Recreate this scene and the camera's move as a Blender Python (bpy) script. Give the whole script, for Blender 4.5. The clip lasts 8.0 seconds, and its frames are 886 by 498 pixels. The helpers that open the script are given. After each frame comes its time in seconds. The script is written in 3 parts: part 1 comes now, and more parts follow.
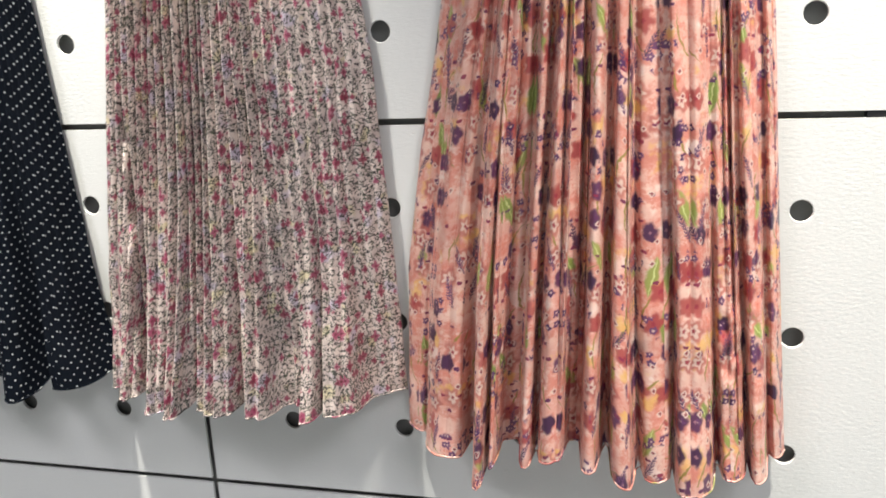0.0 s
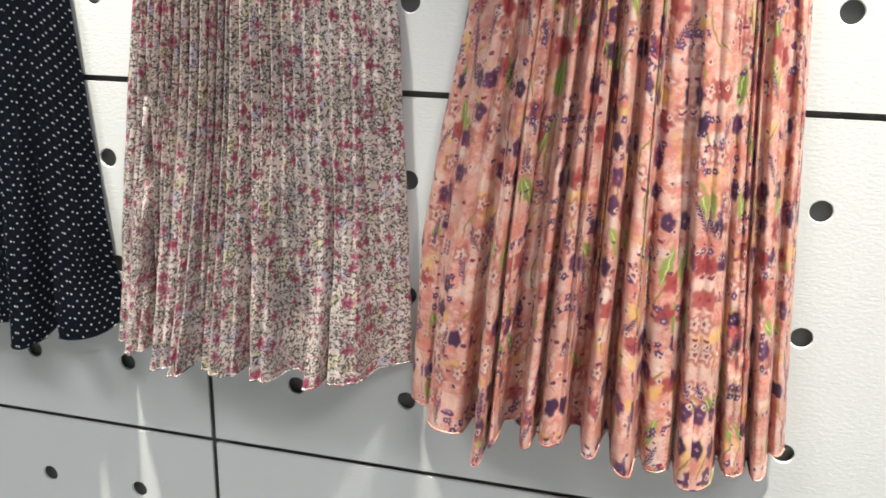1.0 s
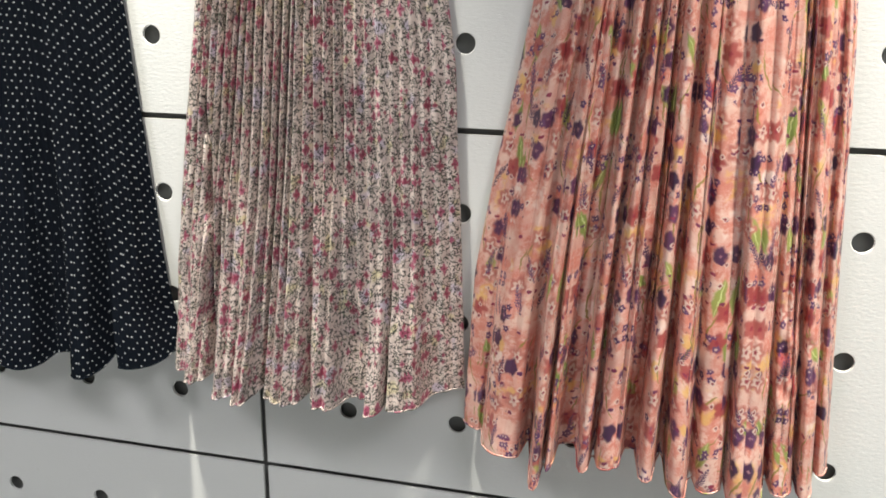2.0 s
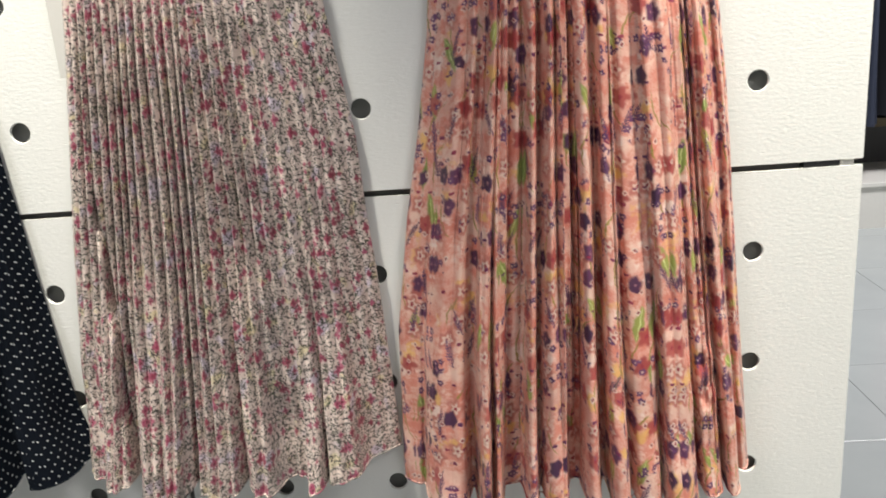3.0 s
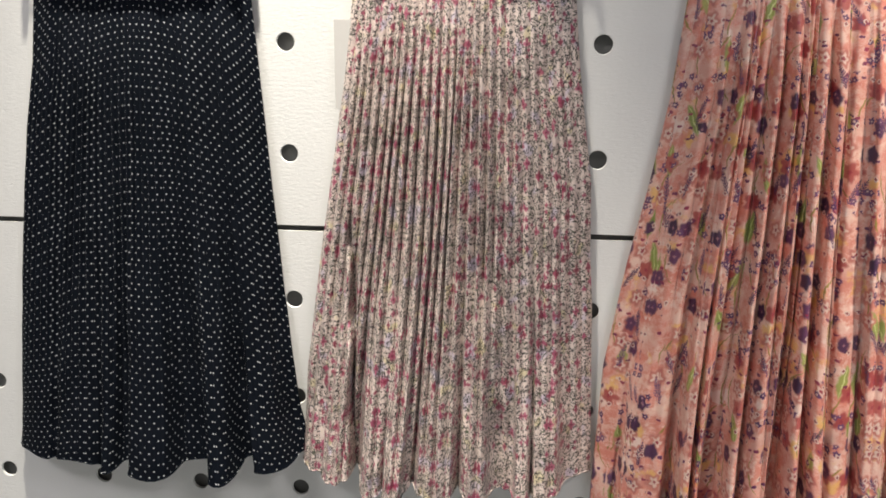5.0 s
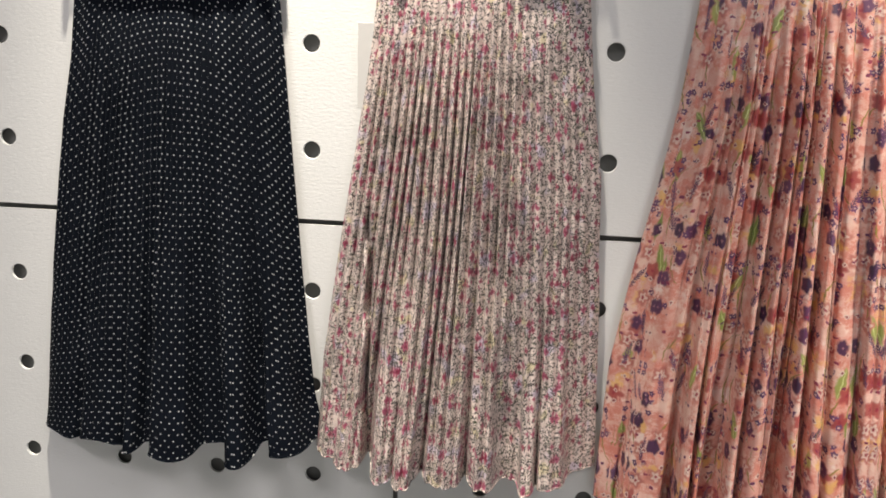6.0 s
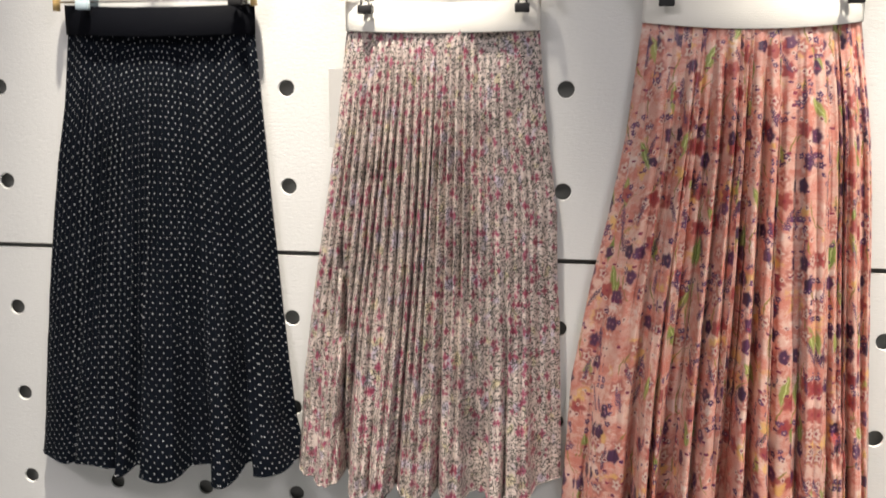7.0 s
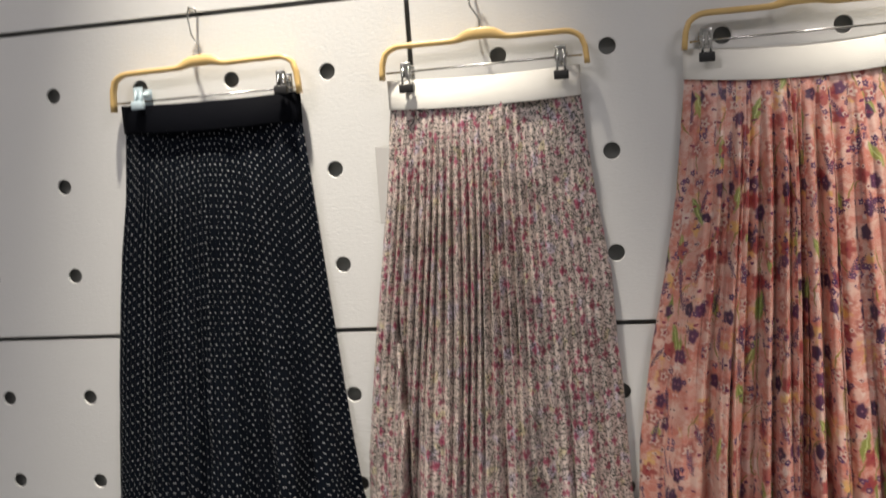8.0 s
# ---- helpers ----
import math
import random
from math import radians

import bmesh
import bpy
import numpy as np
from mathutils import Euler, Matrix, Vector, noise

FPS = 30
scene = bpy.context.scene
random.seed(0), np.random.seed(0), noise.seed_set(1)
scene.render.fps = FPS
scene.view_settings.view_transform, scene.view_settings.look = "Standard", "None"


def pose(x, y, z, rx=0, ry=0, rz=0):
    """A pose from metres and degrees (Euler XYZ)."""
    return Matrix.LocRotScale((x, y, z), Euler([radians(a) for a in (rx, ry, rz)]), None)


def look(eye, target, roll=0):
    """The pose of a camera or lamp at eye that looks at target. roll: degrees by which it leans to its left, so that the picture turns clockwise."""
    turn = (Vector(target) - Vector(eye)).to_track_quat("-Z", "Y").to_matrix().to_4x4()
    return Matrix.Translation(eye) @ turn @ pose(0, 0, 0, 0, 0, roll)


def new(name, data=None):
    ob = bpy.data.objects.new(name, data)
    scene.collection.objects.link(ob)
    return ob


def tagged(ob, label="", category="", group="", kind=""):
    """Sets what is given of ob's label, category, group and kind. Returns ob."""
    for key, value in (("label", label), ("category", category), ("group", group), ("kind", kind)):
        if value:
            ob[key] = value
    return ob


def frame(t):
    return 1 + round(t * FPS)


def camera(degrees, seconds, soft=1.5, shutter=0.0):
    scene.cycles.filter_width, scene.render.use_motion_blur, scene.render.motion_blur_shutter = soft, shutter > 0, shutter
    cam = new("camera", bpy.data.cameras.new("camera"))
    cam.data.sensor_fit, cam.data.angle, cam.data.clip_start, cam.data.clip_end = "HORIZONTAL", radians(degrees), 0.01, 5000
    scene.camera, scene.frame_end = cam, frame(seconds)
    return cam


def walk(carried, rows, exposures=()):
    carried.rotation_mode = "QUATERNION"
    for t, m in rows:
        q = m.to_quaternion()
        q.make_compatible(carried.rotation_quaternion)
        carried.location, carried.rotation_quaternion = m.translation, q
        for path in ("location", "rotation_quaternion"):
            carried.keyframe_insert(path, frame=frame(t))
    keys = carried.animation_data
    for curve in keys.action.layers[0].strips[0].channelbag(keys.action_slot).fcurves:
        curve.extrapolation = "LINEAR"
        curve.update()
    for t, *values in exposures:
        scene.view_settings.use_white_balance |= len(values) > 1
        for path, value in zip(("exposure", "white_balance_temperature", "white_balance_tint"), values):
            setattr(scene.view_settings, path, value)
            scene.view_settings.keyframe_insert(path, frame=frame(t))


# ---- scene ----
cam = camera(56.0, 8.0, soft=1.7, shutter=0.35)
PATH = [
    (0, (0.731, -0.976, 1.449), (0.274, 0.897, 0.917), -2.6),
    (0.3, (0.73, -0.974, 1.443), (0.251, 0.89, 0.896), -1.3),
    (0.5, (0.731, -0.967, 1.442), (0.265, 0.896, 0.883), -0.3),
    (0.6, (0.729, -0.967, 1.438), (0.27, 0.899, 0.884), 0.3),
    (1, (0.719, -0.978, 1.443), (0.255, 0.88, 0.866), 1.3),
    (1.2, (0.701, -0.984, 1.446), (0.236, 0.874, 0.871), 1.3),
    (2.3, (0.625, -1.044, 1.509), (0.233, 0.832, 0.938), 0.3),
    (2.5, (0.611, -1.053, 1.522), (0.336, 0.84, 0.938), -1.2),
    (2.9, (0.577, -1.032, 1.543), (0.452, 0.884, 0.986), -4.2),
    (3, (0.564, -1.024, 1.551), (0.473, 0.894, 0.993), -4.4),
    (3.5, (0.509, -1.031, 1.572), (0.369, 0.876, 0.984), -4.4),
    (4, (0.433, -1.049, 1.579), (0.251, 0.857, 1.002), -3.9),
    (4.5, (0.388, -1.088, 1.572), (0.128, 0.826, 1.054), -1.5),
    (5, (0.339, -1.141, 1.582), (0.135, 0.793, 1.116), 0.5),
    (6.5, (0.368, -1.22, 1.564), (0.112, 0.72, 1.15), 2.2),
    (7, (0.409, -1.269, 1.571), (0.158, 0.684, 1.223), 0.4),
    (7.5, (0.428, -1.28, 1.608), (0.03, 0.667, 1.385), -5.1),
    (7.8, (0.42, -1.271, 1.604), (0.021, 0.681, 1.424), -5.3),
    (8, (0.419, -1.263, 1.608), (0.026, 0.684, 1.373), -4.0),
]
walk(cam, [(t, look(eye, target, roll)) for t, eye, target, roll in PATH],
     exposures=[(0.0, 0.53, 6450, 9), (1.0, 0.52, 6450, 7), (3.0, 0.28, 6700, 7), (4.5, 0.22, 6750, 10), (7.0, 0.26, 6900, 13), (7.5, -0.16, 6900, 13), (8.0, -0.24, 6900, 13)])

# ---------------------------------------------------------------- light
world = bpy.data.worlds.new("shop_air")
scene.world = world
world.use_nodes = True
world.node_tree.nodes["Background"].inputs[0].default_value = (0.9, 0.95, 1.0, 1)
world.node_tree.nodes["Background"].inputs[1].default_value = 0.05


def spot(name, eye, target, watts, angle, size, color, blend=0.5):
    lamp = bpy.data.lights.new(name, "SPOT")
    lamp.energy, lamp.spot_size, lamp.spot_blend = watts, radians(angle), blend
    lamp.shadow_soft_size, lamp.color = size, color
    ob = new(name, lamp)
    ob.matrix_world = look(eye, target)
    return ob


def panel_lamp(name, eye, target, watts, sx, sy, color):
    lamp = bpy.data.lights.new(name, "AREA")
    lamp.shape, lamp.size, lamp.size_y = "RECTANGLE", sx, sy
    lamp.energy, lamp.color = watts, color
    ob = new(name, lamp)
    ob.matrix_world = look(eye, target)
    return ob


WARM = (1.0, 0.955, 0.845)
COOL = (0.97, 0.945, 1.0)
# row of downlights close to the display wall
spot("downlight_a", (-0.04, -0.48, 3.42), (-0.04, 0.0, 0.75), 450, 34, 0.05, WARM, 1.0)
spot("downlight_b", (1.30, -0.50, 3.42), (1.02, 0.0, 0.75), 490, 34.5, 0.06, WARM, 1.0)
spot("downlight_c", (-1.46, -0.50, 3.42), (-1.30, 0.0, 0.75), 45, 37, 0.06, WARM, 1.0)
# unseen fill lamps, added to lift wall and skirts (a, b) and far floor (c)
panel_lamp("fill_lamp_a", (2.2, -2.2, 3.44), (2.2, -2.2, 0), 30, 1.2, 0.6, COOL)
panel_lamp("fill_lamp_b", (-1.4, -2.2, 3.44), (-1.4, -2.2, 0), 36, 1.2, 0.6, COOL)
panel_lamp("fill_lamp_c", (3.0, 2.6, 3.44), (3.0, 2.6, 0), 130, 1.2, 0.6, COOL)


# ---------------------------------------------------------------- materials
class Nodes:
    """Short hand for building shader graphs."""

    def __init__(self, name):
        self.mat = bpy.data.materials.new(name)
        self.mat.use_nodes = True
        self.t = self.mat.node_tree
        self.bsdf = self.t.nodes["Principled BSDF"]
        self.out = self.t.nodes["Material Output"]

    def put(self, node, index, value):
        if value is None:
            return
        if isinstance(value, bpy.types.NodeSocket):
            self.t.links.new(value, node.inputs[index])
        else:
            if isinstance(value, tuple) and len(value) == 3 and node.inputs[index].type == "RGBA":
                value = (*value, 1)
            node.inputs[index].default_value = value

    def math(self, op, a, b=None, c=None, clamp=False):
        n = self.t.nodes.new("ShaderNodeMath")
        n.operation, n.use_clamp = op, clamp
        for i, v in enumerate((a, b, c)):
            self.put(n, i, v)
        return n.outputs[0]

    def vec(self, op, a, b=None):
        n = self.t.nodes.new("ShaderNodeVectorMath")
        n.operation = op
        self.put(n, 0, a)
        self.put(n, 1, b)
        return n.outputs[0]

    def split(self, v):
        n = self.t.nodes.new("ShaderNodeSeparateXYZ")
        self.put(n, 0, v)
        return n.outputs

    def join(self, x, y, z=0.0):
        n = self.t.nodes.new("ShaderNodeCombineXYZ")
        for i, v in enumerate((x, y, z)):
            self.put(n, i, v)
        return n.outputs[0]

    def mix(self, f, a, b, mode="MIX"):
        n = self.t.nodes.new("ShaderNodeMix")
        n.data_type, n.blend_type = "RGBA", mode
        self.put(n, 0, f)
        self.put(n, 6, a)
        self.put(n, 7, b)
        return n.outputs[2]

    def coord(self, which):
        return self.t.nodes.new("ShaderNodeTexCoord").outputs[which]

    def noise(self, v, scale, detail=3.0, rough=0.55, dims="3D"):
        n = self.t.nodes.new("ShaderNodeTexNoise")
        n.noise_dimensions = dims
        self.put(n, "Vector", v)
        self.put(n, "Scale", scale)
        self.put(n, "Detail", detail)
        self.put(n, "Roughness", rough)
        return n.outputs[0]

    def ramp(self, f, a, b):
        n = self.t.nodes.new("ShaderNodeMapRange")
        n.interpolation_type = "SMOOTHSTEP"
        for i, v in enumerate((f, a, b, 0.0, 1.0)):
            self.put(n, i, v)
        return n.outputs[0]

    def bump(self, h, strength, dist):
        n = self.t.nodes.new("ShaderNodeBump")
        self.put(n, "Height", h)
        self.put(n, "Strength", strength)
        self.put(n, "Distance", dist)
        self.t.links.new(n.outputs[0], self.bsdf.inputs["Normal"])

    def set(self, **kw):
        for k, v in kw.items():
            self.put(self.bsdf, k.replace("_", " "), v)

    # one motif at a random place, turn and size in every cell of a random lattice
    def cells(self, uv, size, shift, spread=0.8):
        p = self.vec("ADD", self.vec("MULTIPLY", uv, (1 / size, 1 / size, 0)), (shift, shift * 0.7, 0))
        n = self.t.nodes.new("ShaderNodeTexVoronoi")
        n.voronoi_dimensions = "2D"
        self.put(n, "Vector", p)
        self.put(n, "Scale", 1.0)
        self.put(n, "Randomness", spread)
        d = self.vec("SUBTRACT", p, n.outputs["Position"])
        c = self.split(n.outputs["Color"])
        x, y, _ = self.split(d)
        return x, y, c

    def turned(self, x, y, a):
        co, si = self.math("COSINE", a), self.math("SINE", a)
        u = self.math("ADD", self.math("MULTIPLY", x, co), self.math("MULTIPLY", y, si))
        v = self.math("SUBTRACT", self.math("MULTIPLY", y, co), self.math("MULTIPLY", x, si))
        return u, v

    def present(self, c, share):
        return self.math("LESS_THAN", c, share)

    def flower(self, x, y, r, petals=5.0, wave=0.22, soft=0.05):
        th = self.math("ARCTAN2", y, x)
        rad = self.math("SQRT", self.math("ADD", self.math("MULTIPLY", x, x), self.math("MULTIPLY", y, y)))
        edge = self.math("MULTIPLY", self.math("ADD", 1.0, self.math("MULTIPLY", self.math("COSINE", self.math("MULTIPLY", th, petals)), wave)), r)
        return self.ramp(self.math("SUBTRACT", edge, rad), -soft * 0.5, soft * 0.5)

    def leaf(self, u, v, a, b, soft=0.04):
        q = self.math("DIVIDE", u, a)
        edge = self.math("MULTIPLY", self.math("SUBTRACT", 1.0, self.math("MULTIPLY", q, q)), b)
        return self.ramp(self.math("SUBTRACT", edge, self.math("ABSOLUTE", v)), -soft * 0.5, soft * 0.5)

    def sprig(self, u, v, a, step, w):
        """A stalk with small buds on both sides, thinning to the tip."""
        saw = self.math("SUBTRACT", self.math("FRACT", self.math("ADD", self.math("DIVIDE", u, step), self.math("MULTIPLY", self.math("ABSOLUTE", v), -1.2 / step))), 0.5)
        q = self.math("DIVIDE", u, a)
        width = self.math("MULTIPLY", self.math("SUBTRACT", 1.0, self.math("MULTIPLY", q, q)), w)
        inside = self.math("GREATER_THAN", width, self.math("ABSOLUTE", v))
        bud = self.math("LESS_THAN", self.math("ABSOLUTE", saw), 0.3)
        return self.math("MULTIPLY", inside, bud)


def masked(n, mask, share, c):
    return n.math("MULTIPLY", mask, n.present(c, share))


def cloth_finish(n, color, rough, through_light, weave=1600.0, spec=0.4, sheen=0.0):
    """Fabric: matt or satin face, fine weave, some light let through."""
    uv = n.coord("UV")
    n.set(Base_Color=color, Roughness=rough)
    n.put(n.bsdf, "Specular IOR Level", spec)
    n.put(n.bsdf, "Sheen Weight", sheen)
    crease = n.noise(n.vec("MULTIPLY", uv, (60.0, 9.0, 0.0)), 1.0, 4.0)
    fine = n.noise(uv, weave, 1.0)
    n.bump(n.math("ADD", n.math("MULTIPLY", crease, 0.8), n.math("MULTIPLY", fine, 0.25)), 0.35, 0.003)
    tr = n.t.nodes.new("ShaderNodeBsdfTranslucent")
    n.put(tr, 0, color)
    mx = n.t.nodes.new("ShaderNodeMixShader")
    mx.inputs[0].default_value = through_light
    n.t.links.new(n.bsdf.outputs[0], mx.inputs[1])
    n.t.links.new(tr.outputs[0], mx.inputs[2])
    n.t.links.new(mx.outputs[0], n.out.inputs[0])
    return n.mat


def dotted_chiffon():
    n = Nodes("navy_dotted_chiffon")
    uv = n.coord("UV")
    x, y, _ = n.split(uv)
    row = n.math("DIVIDE", y, 0.0086)
    k = n.math("FLOOR", row)
    fy = n.math("SUBTRACT", n.math("FRACT", row), 0.5)
    col = n.math("ADD", n.math("DIVIDE", x, 0.0122), n.math("MULTIPLY", k, 0.5))
    fx = n.math("SUBTRACT", n.math("FRACT", col), 0.5)
    dx, dy = n.math("MULTIPLY", fx, 0.0122), n.math("MULTIPLY", fy, 0.0086)
    d = n.math("SQRT", n.math("ADD", n.math("MULTIPLY", dx, dx), n.math("MULTIPLY", dy, dy)))
    dot = n.ramp(d, 0.00150, 0.00095)
    base = n.mix(n.noise(uv, 14.0), (0.0025, 0.0040, 0.0070), (0.0045, 0.0065, 0.0115))
    return cloth_finish(n, n.mix(dot, base, (0.40, 0.41, 0.425)), 0.8, 0.04, spec=0.06)


def cream_floral():
    n = Nodes("cream_ditsy_floral_satin")
    flat = n.coord("UV")
    wob = n.vec("SUBTRACT", n.join(n.noise(flat, 150.0, 2.0), n.noise(n.vec("ADD", flat, (4.0, 2.0, 0)), 150.0, 2.0)), (0.5, 0.5, 0.0))
    uv = n.vec("ADD", flat, n.vec("MULTIPLY", wob, (0.006, 0.006, 0.0)))
    col = n.mix(n.ramp(n.noise(uv, 55.0, 2.0), 0.42, 0.62), (0.68, 0.575, 0.53), (0.56, 0.465, 0.43))
    col = n.mix(n.math("MULTIPLY", n.ramp(n.noise(uv, 32.0, 1.0), 0.60, 0.70), 0.6), col, (0.50, 0.45, 0.62))
    col = n.mix(n.math("MULTIPLY", n.ramp(n.noise(n.vec("ADD", uv, (3.1, 1.7, 0)), 38.0, 1.0), 0.62, 0.70), 0.5), col, (0.62, 0.56, 0.26))
    # sheaves of fine grass strokes, thick in some places and thin in others
    sheaf = n.math("MULTIPLY", n.noise(flat, 48.0, 1.0), 15.0)
    thick = n.math("ADD", 0.60, n.math("MULTIPLY", n.ramp(n.noise(n.vec("ADD", flat, (9.0, 3.0, 0)), 36.0, 1.0), 0.36, 0.60), 0.40))
    for size, shift, tone, share, a, b in ((0.0084, 0.0, (0.022, 0.024, 0.022), 0.95, 0.70, 0.082), (0.0072, 11.3, (0.05, 0.048, 0.044), 0.95, 0.70, 0.086),
                                          (0.0094, 23.7, (0.045, 0.06, 0.03), 0.95, 0.70, 0.076), (0.0078, 67.1, (0.09, 0.085, 0.08), 0.9, 0.70, 0.088),
                                          (0.0074, 41.9, (0.025, 0.014, 0.02), 0.75, 0.22, 0.19)):
        x, y, c = n.cells(flat, size, shift, 0.95)
        u, v = n.turned(x, y, n.math("ADD", sheaf, n.math("MULTIPLY", c[0], 1.6)))
        bent = n.math("ADD", v, n.math("MULTIPLY", n.math("MULTIPLY", u, u), 0.45))
        col = n.mix(masked(n, n.leaf(u, bent, a, b, 0.07), n.math("MULTIPLY", thick, share), c[1]), col, tone)
    # crimson blooms with a darker heart
    for size, shift, share in ((0.0135, 5.0, 0.22), (0.0190, 17.0, 0.24), (0.0092, 29.0, 0.12)):
        x, y, c = n.cells(uv, size, shift, 0.9)
        m = masked(n, n.flower(x, n.math("MULTIPLY", y, 0.75), 0.235, 4.0, 0.3, 0.14), share, c[1])
        red = n.mix(c[2], (0.24, 0.015, 0.055), (0.38, 0.07, 0.15))
        col = n.mix(n.math("MULTIPLY", m, 0.9), col, red)
        col = n.mix(masked(n, n.flower(x, y, 0.08, 3.0, 0.3), share, c[1]), col, (0.14, 0.015, 0.03))
    return cloth_finish(n, col, 0.28, 0.03, spec=0.8)


def coral_floral():
    n = Nodes("coral_watercolour_floral_satin")
    flat = n.coord("UV")
    wob = n.vec("SUBTRACT", n.join(n.noise(flat, 110.0, 3.0), n.noise(n.vec("ADD", flat, (4.0, 2.0, 0)), 110.0, 3.0)), (0.5, 0.5, 0.0))
    uv = n.vec("ADD", flat, n.vec("MULTIPLY", wob, (0.008, 0.008, 0.0)))
    col = n.mix(n.ramp(n.noise(uv, 26.0, 3.0), 0.38, 0.60), (0.69, 0.36, 0.30), (0.78, 0.53, 0.45))
    blot = n.ramp(n.noise(n.vec("ADD", uv, (7.3, 2.1, 0)), 34.0, 9.0, 0.82), 0.45, 0.58)
    col = n.mix(n.math("MULTIPLY", blot, 0.8), col, (0.62, 0.18, 0.13))
    deep = n.ramp(n.noise(n.vec("ADD", uv, (8.8, 5.5, 0)), 75.0, 7.0, 0.8), 0.56, 0.64)
    col = n.mix(n.math("MULTIPLY", n.math("MULTIPLY", deep, blot), 0.8), col, (0.50, 0.10, 0.07))
    yel = n.ramp(n.noise(n.vec("ADD", uv, (1.3, 9.1, 0)), 24.0, 3.0), 0.58, 0.68)
    col = n.mix(n.math("MULTIPLY", yel, 0.75), col, (0.78, 0.47, 0.13))
    pale = n.ramp(n.noise(n.vec("ADD", uv, (5.3, 4.1, 0)), 33.0, 3.0), 0.60, 0.68)
    col = n.mix(n.math("MULTIPLY", pale, 0.8), col, (0.82, 0.66, 0.60))
    # thin ochre stems
    x, y, c = n.cells(uv, 0.055, 3.7)
    u, v = n.turned(x, y, n.math("ADD", 0.9, n.math("MULTIPLY", c[0], 1.3)))
    bent = n.math("ADD", v, n.math("MULTIPLY", n.math("MULTIPLY", u, u), 0.6))
    col = n.mix(masked(n, n.leaf(u, bent, 0.55, 0.022, 0.02), 0.8, c[1]), col, (0.30, 0.22, 0.05))
    # green leaves with a pale rib
    x, y, c = n.cells(uv, 0.066, 31.0)
    u, v = n.turned(x, y, n.math("ADD", 1.2, n.math("MULTIPLY", c[0], 1.1)))
    col = n.mix(masked(n, n.leaf(u, v, 0.34, 0.105, 0.06), 0.55, c[1]), col, n.mix(c[2], (0.20, 0.27, 0.06), (0.40, 0.38, 0.11)))
    col = n.mix(masked(n, n.leaf(u, v, 0.33, 0.012, 0.02), 0.55, c[1]), col, (0.62, 0.66, 0.30))
    # red flowers with soft petals, some with a pale throat
    x, y, c = n.cells(uv, 0.036, 12.0)
    col = n.mix(masked(n, n.flower(x, y, 0.31, 5.0, 0.20, 0.16), 0.62, c[1]), col, n.mix(c[2], (0.36, 0.06, 0.06), (0.54, 0.20, 0.16)))
    pale = n.math("MULTIPLY", n.math("GREATER_THAN", c[2], 0.45), 0.85)
    col = n.mix(n.math("MULTIPLY", pale, masked(n, n.flower(x, y, 0.17, 5.0, 0.30, 0.10), 0.62, c[1])), col, (0.72, 0.56, 0.48))
    col = n.mix(masked(n, n.flower(x, y, 0.065, 5.0, 0.2, 0.06), 0.62, c[1]), col, (0.30, 0.03, 0.05))
    # plum flowers with a soft rim
    x, y, c = n.cells(uv, 0.034, 57.0, 0.9)
    col = n.mix(masked(n, n.flower(x, n.math("MULTIPLY", y, 0.8), 0.25, 5.0, 0.10, 0.12), 0.34, c[1]), col, n.mix(c[2], (0.045, 0.015, 0.050), (0.13, 0.04, 0.10)))
    col = n.mix(masked(n, n.flower(x, y, 0.05, 4.0, 0.3), 0.30, c[1]), col, (0.36, 0.18, 0.20))
    # lavender sprigs
    x, y, c = n.cells(uv, 0.046, 77.0, 0.9)
    u, v = n.turned(x, y, n.math("ADD", 1.0, n.math("MULTIPLY", c[0], 1.1)))
    col = n.mix(masked(n, n.sprig(u, v, 0.46, 0.085, 0.085), 0.50, c[1]), col, n.mix(c[2], (0.08, 0.028, 0.08), (0.18, 0.08, 0.17)))
    col = n.mix(masked(n, n.leaf(u, v, 0.46, 0.012, 0.02), 0.50, c[1]), col, (0.07, 0.03, 0.08))
    # clusters of small violet blooms and pale-ringed dots
    x, y, c = n.cells(uv, 0.0125, 133.0, 0.8)
    patch = n.ramp(n.noise(n.vec("ADD", flat, (2.2, 6.6, 0)), 22.0, 1.0), 0.56, 0.60)
    col = n.mix(n.math("MULTIPLY", patch, masked(n, n.flower(x, y, 0.34, 5.0, 0.2), 0.6, c[1])), col, n.mix(c[2], (0.08, 0.025, 0.10), (0.16, 0.06, 0.15)))
    col = n.mix(n.math("MULTIPLY", patch, masked(n, n.flower(x, y, 0.10, 5.0, 0.2), 0.6, c[1])), col, (0.62, 0.44, 0.38))
    x, y, c = n.cells(uv, 0.024, 151.0, 0.9)
    col = n.mix(masked(n, n.flower(x, y, 0.14, 4.0, 0.1), 0.45, c[1]), col, (0.72, 0.56, 0.48))
    col = n.mix(masked(n, n.flower(x, y, 0.08, 4.0, 0.2), 0.45, c[1]), col, (0.26, 0.05, 0.07))
    # small buds
    x, y, c = n.cells(uv, 0.017, 91.0, 0.95)
    col = n.mix(masked(n, n.flower(x, y, 0.15, 2.0, 0.35), 0.22, c[1]), col, n.mix(c[2], (0.30, 0.03, 0.07), (0.10, 0.02, 0.09)))
    return cloth_finish(n, col, 0.28, 0.12, spec=0.8)


